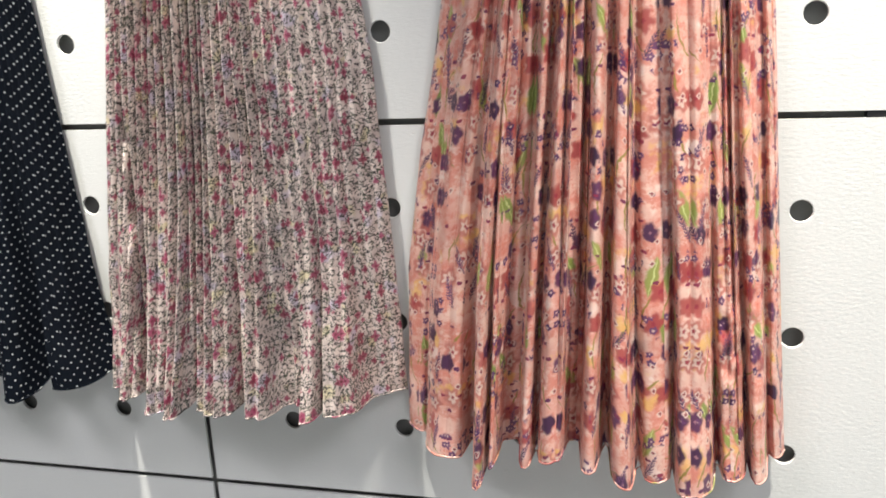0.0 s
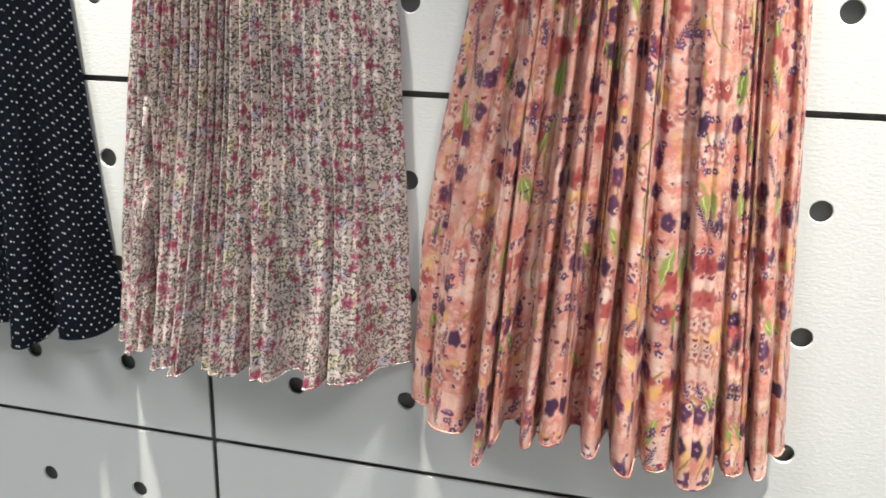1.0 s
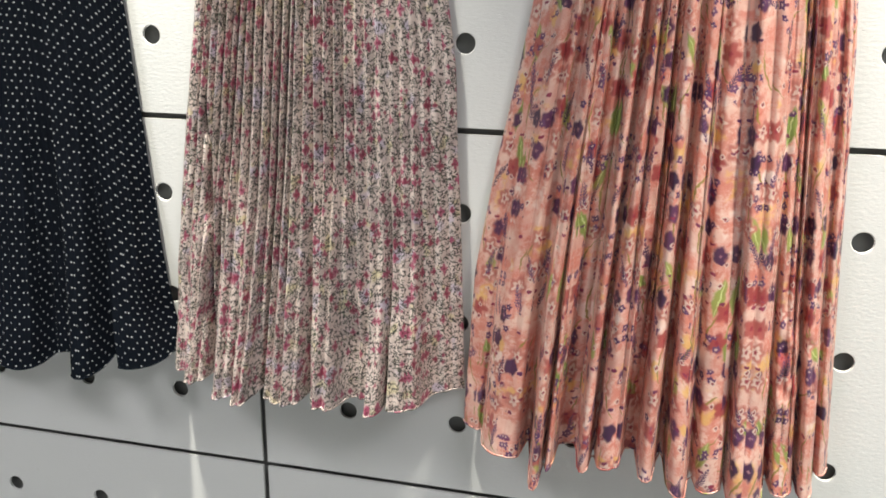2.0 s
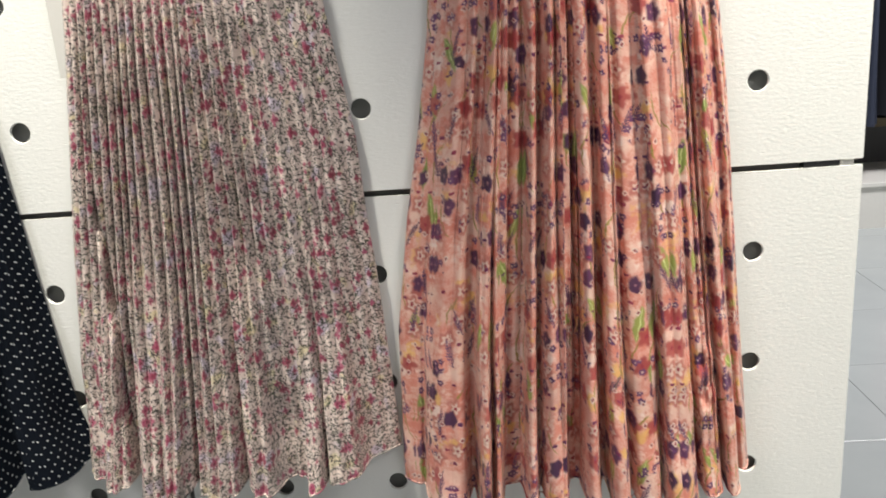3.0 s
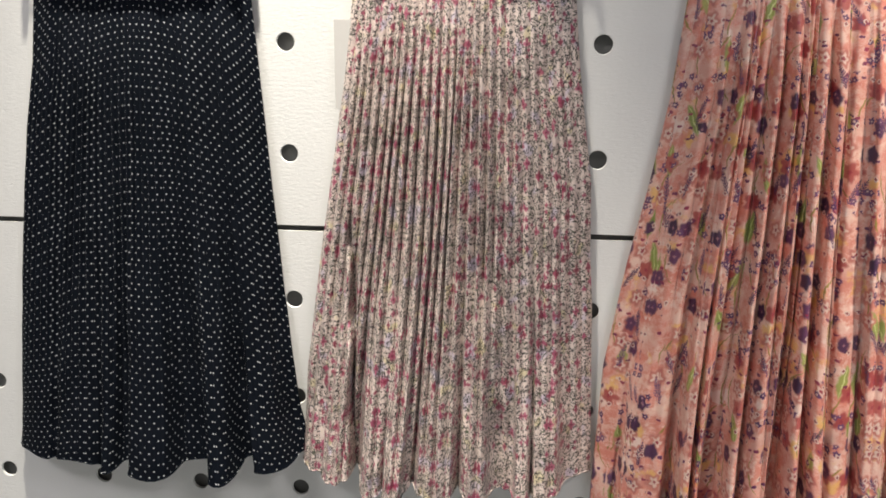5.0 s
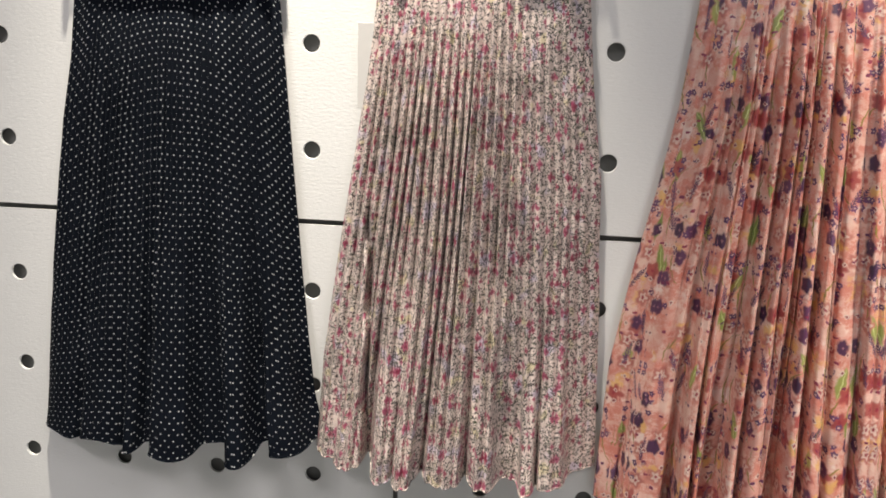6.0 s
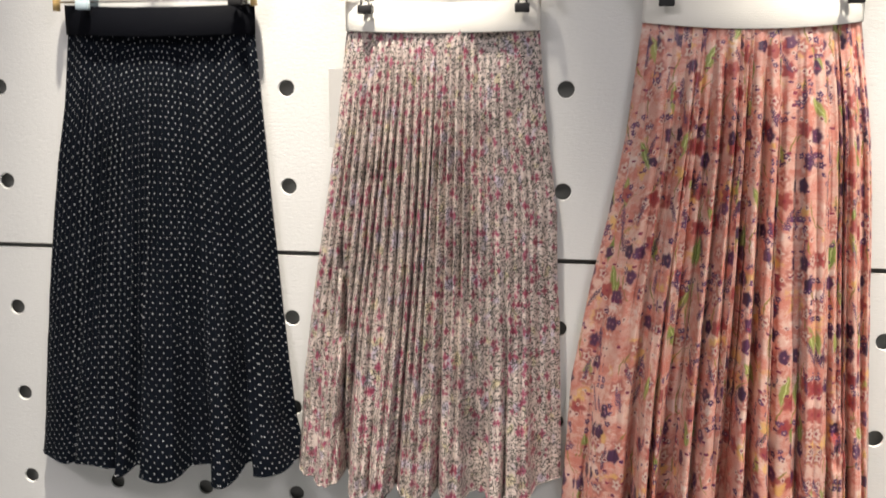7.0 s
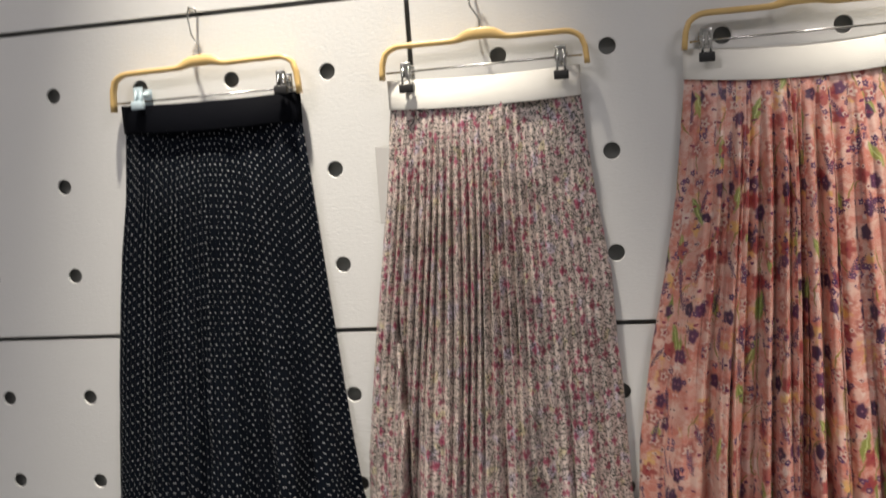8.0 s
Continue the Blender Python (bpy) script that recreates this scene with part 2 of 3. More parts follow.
def plain(name, color, rough, metal=0.0, grain=40.0, amount=0.12, bump=0.0):
    n = Nodes(name)
    v = n.coord("Object")
    dark = tuple(c * (1 - amount) for c in color)
    f = n.math("ADD", n.math("MULTIPLY", n.noise(v, grain), 0.6), n.math("MULTIPLY", n.noise(v, grain * 7), 0.4))
    n.set(Base_Color=n.mix(f, dark, color), Roughness=rough, Metallic=metal)
    if bump:
        n.bump(n.noise(v, grain * 9), bump, 0.001)
    return n.mat


def embossed_white():
    n = Nodes("embossed_white_laminate")
    v = n.coord("Object")
    grain = n.noise(n.vec("MULTIPLY", v, (130.0, 1.0, 290.0)), 1.0, 4.0, 0.6)
    deep = n.ramp(n.noise(n.vec("MULTIPLY", v, (70.0, 1.0, 330.0)), 1.0, 3.0), 0.62, 0.80)
    cloud = n.noise(v, 3.0)
    col = n.mix(cloud, (0.74, 0.745, 0.73), (0.80, 0.805, 0.79))
    col = n.mix(n.math("MULTIPLY", n.ramp(n.noise(v, 90.0, 2.0), 0.68, 0.74), 0.12), col, (0.5, 0.48, 0.44))
    n.set(Base_Color=col, Roughness=n.math("ADD", 0.34, n.math("MULTIPLY", grain, 0.2)))
    n.bump(n.math("SUBTRACT", grain, n.math("MULTIPLY", deep, 0.8)), 0.22, 0.002)
    return n.mat


def elastic(name, color):
    n = Nodes(name)
    uv = n.coord("UV")
    x, y, _ = n.split(uv)
    ribs = n.math("SINE", n.math("MULTIPLY", y, 6.28 / 0.0022))
    fine = n.noise(uv, 700.0, 2.0)
    n.set(Base_Color=n.mix(n.noise(uv, 22.0), tuple(c * 0.93 for c in color), color), Roughness=0.6)
    n.put(n.bsdf, "Specular IOR Level", 0.15 if color[0] > 0.1 else 0.03)
    n.bump(n.math("ADD", n.math("MULTIPLY", ribs, 0.25), fine), 0.4, 0.0008)
    return n.mat


def wood():
    n = Nodes("varnished_beech")
    v = n.coord("Object")
    g = n.noise(n.vec("MULTIPLY", v, (12.0, 90.0, 90.0)), 1.0, 4.0)
    n.set(Base_Color=n.mix(g, (0.62, 0.40, 0.14), (0.76, 0.54, 0.24)), Roughness=0.32)
    n.bump(g, 0.15, 0.001)
    return n.mat


def tiles_glaze():
    n = Nodes("pale_polished_porcelain")
    v = n.coord("Object")
    n.set(Base_Color=n.mix(n.noise(v, 2.5, 5.0), (0.36, 0.39, 0.39), (0.46, 0.485, 0.48)), Roughness=n.math("ADD", 0.12, n.math("MULTIPLY", n.noise(v, 9.0), 0.15)))
    return n.mat


M_DOT, M_CREAM, M_CORAL = dotted_chiffon(), cream_floral(), coral_floral()
M_PANEL = embossed_white()
M_DARK = plain("dark_cavity_board", (0.27, 0.275, 0.265), 0.7)
M_BAND_W = elastic("white_elastic", (0.88, 0.865, 0.81))
M_BAND_B = elastic("black_elastic", (0.0035, 0.004, 0.006))
M_WOOD = wood()
M_CHROME = plain("worn_chrome", (0.62, 0.62, 0.60), 0.22, 1.0)
M_RUBBER = plain("black_rubber", (0.015, 0.015, 0.016), 0.55)
M_CLEAR = plain("frosted_plastic", (0.55, 0.68, 0.74), 0.25)
M_PAPER = plain("tag_card", (0.60, 0.59, 0.57), 0.6)
M_WALL = plain("painted_plaster", (0.72, 0.71, 0.68), 0.8, grain=6.0, bump=0.2)
M_CEIL = plain("ceiling_paint", (0.78, 0.78, 0.76), 0.85, grain=5.0)
M_TILE = tiles_glaze()
M_GROUT = plain("grey_grout", (0.34, 0.35, 0.35), 0.9)
M_PLINTH = plain("white_plinth_lacquer", (0.76, 0.75, 0.70), 0.4, grain=8.0)
M_BLACK = plain("black_wool", (0.012, 0.012, 0.018), 0.85, grain=60.0, amount=0.4)
M_NAVY = plain("navy_cotton", (0.02, 0.028, 0.055), 0.8, grain=60.0, amount=0.4)
M_RED = plain("crimson_cotton", (0.34, 0.02, 0.05), 0.75, grain=60.0, amount=0.3)


# ---------------------------------------------------------------- helpers
def link(name, bm, material, parent=None, label="", smooth=True):
    me = bpy.data.meshes.new(name)
    bmesh.ops.recalc_face_normals(bm, faces=bm.faces)
    bm.to_mesh(me)
    bm.free()
    me.materials.append(material)
    if smooth:
        me.polygons.foreach_set("use_smooth", [True] * len(me.polygons))
    ob = new(name, me)
    if parent:
        ob.parent = parent
    if label:
        ob["label"] = label
    return ob


def part(name, bm, material, parent, label="", smooth=True):
    return link(name, bm, material, parent, label, smooth)


def thing(name, label, category, group="", kind="", at=(0, 0, 0)):
    ob = new(name)
    ob.location = at
    return tagged(ob, label, category, group, kind)


def box(bm, x0, x1, y0, y1, z0, z1, bevel=0.0):
    r = bmesh.ops.create_cube(bm, size=1.0, matrix=Matrix.Translation(((x0 + x1) / 2, (y0 + y1) / 2, (z0 + z1) / 2)) @ Matrix.Diagonal((x1 - x0, y1 - y0, z1 - z0, 1)))
    if bevel:
        edges = list({e for v in r["verts"] for e in v.link_edges})
        bmesh.ops.bevel(bm, geom=edges, offset=bevel, segments=2, affect="EDGES", profile=0.5)
    return bm


def one_box(*a, **k):
    return box(bmesh.new(), *a, **k)


def tube(bm, pts, r, sides=8, cap=True, squash=1.0):
    """A round bar along points; r may be a list."""
    pts = [Vector(p) for p in pts]
    rings = []
    side = None
    for i, p in enumerate(pts):
        d = (pts[min(i + 1, len(pts) - 1)] - pts[max(i - 1, 0)]).normalized()
        if side is None:
            side = d.orthogonal().normalized()
        side = (side - d * side.dot(d)).normalized()
        up = d.cross(side)
        rr = r[i] if isinstance(r, (list, tuple)) else r
        rings.append([bm.verts.new(p + (side * math.cos(2 * math.pi * k / sides) + up * math.sin(2 * math.pi * k / sides) * squash) * rr) for k in range(sides)])
    for a, b in zip(rings, rings[1:]):
        for k in range(sides):
            bm.faces.new((a[k], a[(k + 1) % sides], b[(k + 1) % sides], b[k]))
    if cap:
        bm.faces.new(rings[0][::-1])
        bm.faces.new(rings[-1])
    return bm


def along(table, z):
    """Piecewise smooth value at z from (z, value) pairs, z falling."""
    if z >= table[0][0]:
        return table[0][1]
    for (z0, a), (z1, b) in zip(table, table[1:]):
        if z >= z1:
            f = (z0 - z) / (z0 - z1)
            return a + (b - a) * f
    return table[-1][1]


# ---------------------------------------------------------------- display wall
HOLE_R, PITCH_X, PITCH_Z = 0.0125, 0.16, 0.152
PANEL_W, PANEL_H, GAP, THICK = 0.908, 0.518, 0.008, 0.004
JOINT_X, JOINT_Z = 0.134, 0.813


def panel_mesh():
    """A board with 5 by 3 round holes through it, its corner at the origin, its face at y = 0."""
    w, h = PANEL_W - GAP, PANEL_H - GAP
    cx = [w / 2 + (i - 2) * PITCH_X for i in range(5)]
    cz = [h / 2 + (j - 1) * PITCH_Z for j in range(3)]
    xs = [0.0] + [(a + b) / 2 for a, b in zip(cx, cx[1:])] + [w]
    zs = [0.0] + [(a + b) / 2 for a, b in zip(cz, cz[1:])] + [h]
    bm = bmesh.new()
    seg, e = 32, 0.0008
    for i in range(5):
        for j in range(3):
            x0, x1, z0, z1 = xs[i], xs[i + 1], zs[j], zs[j + 1]
            ring, outer = [], []
            for k in range(seg):
                a = 2 * math.pi * (k + 0.5) / seg
                ca, sa = math.cos(a), math.sin(a)
                ring.append((ca, sa))
                tx = ((x1 if ca > 0 else x0) - cx[i]) / ca
                tz = ((z1 if sa > 0 else z0) - cz[j]) / sa
                t = min(tx, tz)
                outer.append((cx[i] + ca * t, cz[j] + sa * t))
            for y, flip in ((0.0, False), (THICK, True)):
                pad = e if not flip else 0.0
                ov = [bm.verts.new((x, y, z)) for x, z in outer]
                rv = [bm.verts.new((cx[i] + (HOLE_R + pad) * c, y, cz[j] + (HOLE_R + pad) * s)) for c, s in ring]
                for k in range(seg):
                    k2 = (k + 1) % seg
                    o1, o2 = outer[k], outer[k2]
                    loop = [rv[k], rv[k2], ov[k2]]
                    if abs(o1[0] - o2[0]) > 1e-6 and abs(o1[1] - o2[1]) > 1e-6:
                        x = x1 if abs(max(o1[0], o2[0]) - x1) < 1e-6 else x0
                        z = z1 if abs(max(o1[1], o2[1]) - z1) < 1e-6 else z0
                        loop.append(bm.verts.new((x, y, z)))
                    loop.append(ov[k])
                    bm.faces.new(loop)
            # eased rim and the hole's wall
            prof = [(HOLE_R + e, 0.0), (HOLE_R, e), (HOLE_R, THICK)]
            loops = [[bm.verts.new((cx[i] + r * c, y, cz[j] + r * s)) for c, s in ring] for r, y in prof]
            for a, b in zip(loops, loops[1:]):
                for k in range(seg):
                    bm.faces.new((a[k], a[(k + 1) % seg], b[(k + 1) % seg], b[k]))
    for (xa, za), (xb, zb) in (((0, 0), (w, 0)), ((w, 0), (w, h)), ((w, h), (0, h)), ((0, h), (0, 0))):
        bm.faces.new([bm.verts.new(p) for p in ((xa, 0, za), (xb, 0, zb), (xb, THICK, zb), (xa, THICK, za))])
    bmesh.ops.remove_doubles(bm, verts=bm.verts, dist=1e-5)
    bmesh.ops.recalc_face_normals(bm, faces=bm.faces)
    me = bpy.data.meshes.new("wall_panel")
    bm.to_mesh(me)
    bm.free()
    me.materials.append(M_PANEL)
    return me


wall = thing("wall_north", "white perforated display wall of embossed boards with dark joints", "wall", kind="structure")
part("wall_core", one_box(-4.0, JOINT_X + PANEL_W - 0.03, 0.015, 0.12, 0.0, 3.5), M_DARK, wall, "dark board behind the holes", smooth=False)
part("end_cap", one_box(JOINT_X + PANEL_W - 0.03, JOINT_X + PANEL_W - 0.012, 0.005, 0.12, 0.0, 3.5, bevel=0.002), M_PLINTH, wall, "white end strip of the partition", smooth=False)
for iz in range(0, 4):
    part("joint_clip", one_box(JOINT_X + PANEL_W - 0.075, JOINT_X + PANEL_W - 0.032, 0.001, 0.0149, JOINT_Z + iz * PANEL_H - 0.0038, JOINT_Z + iz * PANEL_H + 0.0038), M_RUBBER, wall, "black clip in the joint", smooth=False)
PANEL = panel_mesh()
for ix in range(-4, 1):
    for iz in range(-1, 4):
        ob = new("wall_panel", PANEL)
        ob.parent = wall
        ob.location = (JOINT_X + ix * PANEL_W + GAP / 2, 0, JOINT_Z + iz * PANEL_H + GAP / 2)
for ix in range(-4, 1):
    part("skirting_board", one_box(JOINT_X + ix * PANEL_W + GAP / 2, JOINT_X + (ix + 1) * PANEL_W - GAP / 2, 0, THICK, 0.0, JOINT_Z - PANEL_H - GAP / 2, bevel=0.001), M_PANEL, wall, smooth=False)
    part("top_board", one_box(JOINT_X + ix * PANEL_W + GAP / 2, JOINT_X + (ix + 1) * PANEL_W - GAP / 2, 0, THICK, JOINT_Z + 4 * PANEL_H + GAP / 2, 3.5, bevel=0.001), M_PANEL, wall, smooth=False)


# ---------------------------------------------------------------- the rest of the shop
RX0, RX1, RY0, RY1, RZ = -4.0, 6.5, -5.0, 6.0, 3.5
shop_floor = thing("floor", "pale polished porcelain tile shop floor", "floor", kind="structure")
part("screed", one_box(RX0, RX1, RY0, RY1, -0.12, -0.006), M_GROUT, shop_floor, smooth=False)
for nm, a in (("wall_east", (RX1, RX1 + 0.12, RY0, RY1, 0, RZ)), ("wall_west", (RX0 - 0.12, RX0, RY0, RY1, 0, RZ)),
              ("wall_south", (RX0, RX1, RY0 - 0.12, RY0, 0, RZ)), ("wall_back", (RX0, RX1, RY1, RY1 + 0.12, 0, RZ))):
    tagged(link(nm, one_box(*a), M_WALL, smooth=False), "plain off-white painted shop wall", "wall", kind="structure")
tagged(link("ceiling", one_box(RX0, RX1, RY0, RY1, RZ, RZ + 0.1), M_CEIL, smooth=False), "white painted shop ceiling", "ceiling", kind="structure")

# far display: a low white plinth with dark clothes over it
plinth = thing("display_plinth", "low white lacquered plinth on the tile floor", "plinth", at=(3.4, 4.46, 0))
part("body", one_box(-1.2, 1.2, -0.30, 0.30, 0.0, 0.27), M_PLINTH, plinth, smooth=False)
part("top", one_box(-1.22, 1.22, -0.32, 0.32, 0.27, 0.30, bevel=0.004), M_PLINTH, plinth, smooth=False)
rail = thing("clothes_rail", "chrome clothes rail standing on the plinth", "clothes rail", at=(3.4, 4.46, 0.30))
part("rail_bar", tube(bmesh.new(), [(-1.1, 0, 1.35), (1.1, 0, 1.35)], 0.014, 12), M_CHROME, rail)
for sx in (-1.1, 1.1):
    part("upright", tube(bmesh.new(), [(sx, 0, 0.0), (sx, 0, 1.36)], 0.014, 12), M_CHROME, rail)
    part("foot", one_box(sx - 0.03, sx + 0.03, -0.22, 0.22, 0.0, 0.02, bevel=0.004), M_RUBBER, rail)

backboard = thing("display_backboard", "dark grey backboard with a brown shelf behind the rail", "backboard", at=(3.4, 4.75, 0))
part("board", one_box(-1.2, 1.2, 0.0, 0.03, 0.30, 2.1), plain("dark_grey_board", (0.06, 0.06, 0.06), 0.6), backboard, smooth=False)
part("shelf", one_box(-1.2, 1.2, -0.10, 0.0, 0.56, 0.62, bevel=0.003), plain("brown_shelf", (0.16, 0.12, 0.06), 0.5), backboard, "brown wooden shelf edge", smooth=False)


def garment(x, length, material, label, seed):
    """A coat or dress seen edge-on on the rail, with shoulders and soft folds."""
    rng = random.Random(seed)
    g = thing("hanging_garment", label, "garment", "clothes on the far rail", at=(x, 4.46, 1.62))
    bm = bmesh.new()
    rows, cols, rings = 16, 28, []
    ph = rng.random() * 6
    for i in range(rows + 1):
        f = i / rows
        half = 0.05 + 0.17 * min(1, f * 6) + 0.03 * f
        ring = []
        for k in range(cols):
            a = 2 * math.pi * k / cols
            r = 1 + 0.10 * f * math.sin(a * 5 + ph) + 0.06 * f * math.sin(a * 9 + ph * 2)
            ring.append(bm.verts.new((math.cos(a) * (0.035 + 0.045 * f) * r, math.sin(a) * half * r, -0.02 - f * length)))
        rings.append(ring)
    for a, b in zip(rings, rings[1:]):
        for k in range(cols):
            bm.faces.new((a[k], a[(k + 1) % cols], b[(k + 1) % cols], b[k]))
    bm.faces.new(rings[0])
    part("cloth", bm, material, g)
    hook = [(0, 0, -0.02), (0, 0, 0.02), (0, 0.012, 0.035), (0, 0.0, 0.052), (0, -0.016, 0.044)]
    part("hook", tube(bmesh.new(), hook, 0.002, 6), M_CHROME, g)


for i in range(17):
    x = 2.40 + i * 0.125
    mat, lab = ((M_BLACK, "long black wool coat on a rail"), (M_NAVY, "dark navy cotton dress on a rail"), (M_BLACK, "long black wool coat on a rail"),
                (M_RED, "crimson cotton dress on a rail"))[i % 4 if i > 6 else i % 2]
    garment(x, 0.90 + 0.03 * (i % 3), mat, lab, i)

# ceiling light fittings, one over each downlight; the added fill lamps have none
for x, y in ((-0.04, -0.48), (1.30, -0.50), (-1.46, -0.50)):
    d = thing("downlight", "white round recessed ceiling downlight", "lamp", "downlights along the wall", at=(x, y, RZ))
    bm = bmesh.new()
    prof = [(0.062, 0.0), (0.062, -0.006), (0.050, -0.009), (0.043, -0.004), (0.040, 0.0)]
    rings = [[bm.verts.new((r * math.cos(2 * math.pi * k / 24), r * math.sin(2 * math.pi * k / 24), z)) for k in range(24)] for r, z in prof]
    for a, b in zip(rings, rings[1:]):
        for k in range(24):
            bm.faces.new((a[k], a[(k + 1) % 24], b[(k + 1) % 24], b[k]))
    part("trim_ring", bm, M_PLINTH, d)


# ---------------------------------------------------------------- skirts
def build_skirt(label, left, right, top, hem, pleats, rng_seed, depth, ridges, material, band_material, band_label, band_top, band_sag,
                per_pleat, arch=0.0, flat_from=1.1, rough_pleats=0.25, belly=0.045, crease=(), hem_calm=0.6, edge=0.02, start=0.35, early=0.0, crumple=0.0, roundness=2.3, rise=0.35, fall=0.65, sharp=False, calm_to=0.45, drape=0.0, lifts=()):
    rng = random.Random(rng_seed)
    skirt = thing("pleated_skirt", label, "skirt", "skirts on the display wall", at=((left[0][1] + right[0][1]) / 2, -0.04, top))
    ox, oy, oz = skirt.location
    # uneven pleat borders across the front
    cuts, total = [0.0], 0.0
    for k in range(pleats):
        total += 1 + rough_pleats * (rng.random() * 2 - 1)
        cuts.append(total)
    cuts = [c / total for c in cuts]
    tall = [1 + rough_pleats * 2.0 * (rng.random() - 0.5) for k in range(pleats)]
    samples, rows, back = 12, 120, 48
    cols = [(cuts[k] + (cuts[k + 1] - cuts[k]) * s / samples, k, s / samples) for k in range(pleats) for s in range(samples)] + [(1.0, pleats - 1, 1.0)]
    wob = [rng.random() * 6.28 for _ in range(4)]

    def hem_at(u):
        """Height of the hem between the folds: the lower edge is not level."""
        for (u0, a), (u1, b) in zip(lifts, lifts[1:]):
            if u <= u1:
                f = (u - u0) / (u1 - u0)
                return hem + a + (b - a) * f * f * (3 - 2 * f)
        return hem

    def front(u, k, f, v):
        z = top + (hem_at(u) - top) * v
        lx, rx = along(left, z), along(right, z)
        sway = 0.002 * v * math.sin(17 * u + wob[0] + 3 * v) + 0.0015 * math.sin(5 * v + wob[1] + 29 * u) * min(1, v * 4)
        sl = along(left, top) + (along(left, hem) - along(left, top)) * v
        sr = along(right, top) + (along(right, hem) - along(right, top)) * v
        x = sl + (sr - sl) * u + (lx - sl) * (1 - u) ** 5 + (rx - sr) * u ** 5
        round_off = max(0.0, 1 - abs(2 * u - 1) ** 5)
        curve = max(0.0, 1 - abs(2 * u - 1) ** roundness)
        amp = depth * (0.15 + 0.85 * min(1, v * 4.0)) * tall[k]
        fade = 1.0 if u < flat_from else max(calm_to, 1 - (u - flat_from) * 3.2)
        amp *= fade * (1 - hem_calm * max(0.0, (v - 0.55) / 0.45))
        a, b = min(1, f / rise), min(1, (1 - f) / fall)
        pl = min(a, b) * (1.35 - 0.35 * min(a, b)) if sharp else a * a * (3 - 2 * a) * b * b * (3 - 2 * b)
        grow = early + (1 - early) * max(0.0, (v - start) / (1 - start)) ** 1.7
        grow *= min(1, v * 6)
        fold, drop = 0.0, 0.0
        for r0, r1, ra, rd in ridges:
            q = u - 0.006 * (1 - v) * math.sin(6 * v + r0 * 30)
            a, b = (q - r0) / edge + 0.5, (r1 - q) / edge + 0.5
            a, b = min(1, max(0, a)), min(1, max(0, b))
            s = a * a * (3 - 2 * a) * b * b * (3 - 2 * b)
            if s > 0:
                m = max(-1.0, min(1.0, (2 * q - r0 - r1) / (r1 - r0)))
                fold = max(fold, ra * s * (1 - 0.28 * m * m))
                drop = max(drop, rd * min(1.0, s * 1.7) * (1 - 0.2 * m * m))
        fold *= grow
        cut = 0.0
        for cu, cw, cd, v0 in crease:
            d = x - cu - 0.007 * math.sin(3.1 * max(0, v - v0))
            cut += cd * (max(0.0, 1 + d / 0.003) if d < 0 else math.exp(-d / cw)) * min(1, max(0, (v - v0) / 0.15))
        y = -(0.012 + belly * (0.36 + 0.64 * v ** 0.8) * curve + amp * pl * round_off ** 0.5 + fold * round_off ** 0.4 - cut)
        y += 0.0045 * v * noise.noise(Vector((u * 9 + rng_seed, v * 11, 0.3))) + crumple * max(0, 1 - abs(v - 0.80) / 0.16) * max(0, 1 - abs(u - 0.88) / 0.13) * noise.noise(Vector((u * 30, v * 34, 2.0)))
        side = min(1.0, max(0.0, (u - 0.5) / 0.2))
        y += drape * side * (noise.noise(Vector((u * 6, v * 4 + u * 3, 5.0))) + 0.5 * noise.noise(Vector((u * 13, v * 9 - u * 4, 8.0)))) * round_off
        y = min(y, -0.006 - 0.020 * min(1.0, round_off * 1.5))
        x += (0.25 * amp * pl * (1 if u < 0.5 else -0.4) + sway) * round_off
        zz = z + 0.5 * max(0.0, belly - 0.05) * curve * v ** 2 - (0.003 * v * math.sin(31 * u + wob[2]) + drop * v ** 4) * round_off ** 0.4
        if v < 0.2:
            zz -= band_sag * (1 - (2 * u - 1) ** 2) * (1 - v / 0.2)
        return Vector((x - ox, y - oy, zz - oz))

    bm = bmesh.new()
    uvl = bm.loops.layers.uv.new("cloth")
    grid, gback = [], []
    for i in range(rows + 1):
        v = i / rows
        row = [bm.verts.new(front(u, k, f, v)) for u, k, f in cols]
        grid.append(row)
        br = [row[0]]
        z = top + (hem - top) * v
        for j in range(1, back):
            u = j / back
            lx, rx = along(left, z), along(right, z)
            y = -0.007 - (0.006 + 0.010 * v) * (0.5 + 0.5 * math.sin(u * 38 + wob[3]))
            br.append(bm.verts.new((lx + (rx - lx) * u - ox, y - oy, z + (hem_at(u) - hem) * v + 0.010 * v - 0.005 * v * math.sin(u * 21 + wob[1]) - oz)))
        br.append(row[-1])
        gback.append(br)
    length = top - hem
    # cloth width measured along the folded surface, from the middle of every pleat
    spread = []
    for row in grid:
        run = [0.0]
        for p, q in zip(row, row[1:]):
            run.append(run[-1] + math.hypot(q.co.x - p.co.x, q.co.y - p.co.y))
        spread.append([(run[k * samples], run[(k + 1) * samples], run) for k in range(pleats)])
    for i in range(rows):
        for j in range(len(cols) - 1):
            k = min(j // samples, pleats - 1)
            fc = bm.faces.new((grid[i][j], grid[i][j + 1], grid[i + 1][j + 1], grid[i + 1][j]))
            for lp, (jj, ii) in zip(fc.loops, ((j, i), (j + 1, i), (j + 1, i + 1), (j, i + 1))):
                s0, s1, run = spread[ii][k]
                v = ii / rows
                lp[uvl].uv = (k * per_pleat + run[jj] - (s0 + s1) / 2, length * (1 - v) + arch * (2 * cols[jj][0] - 1) ** 2 * (1 - 0.6 * v))
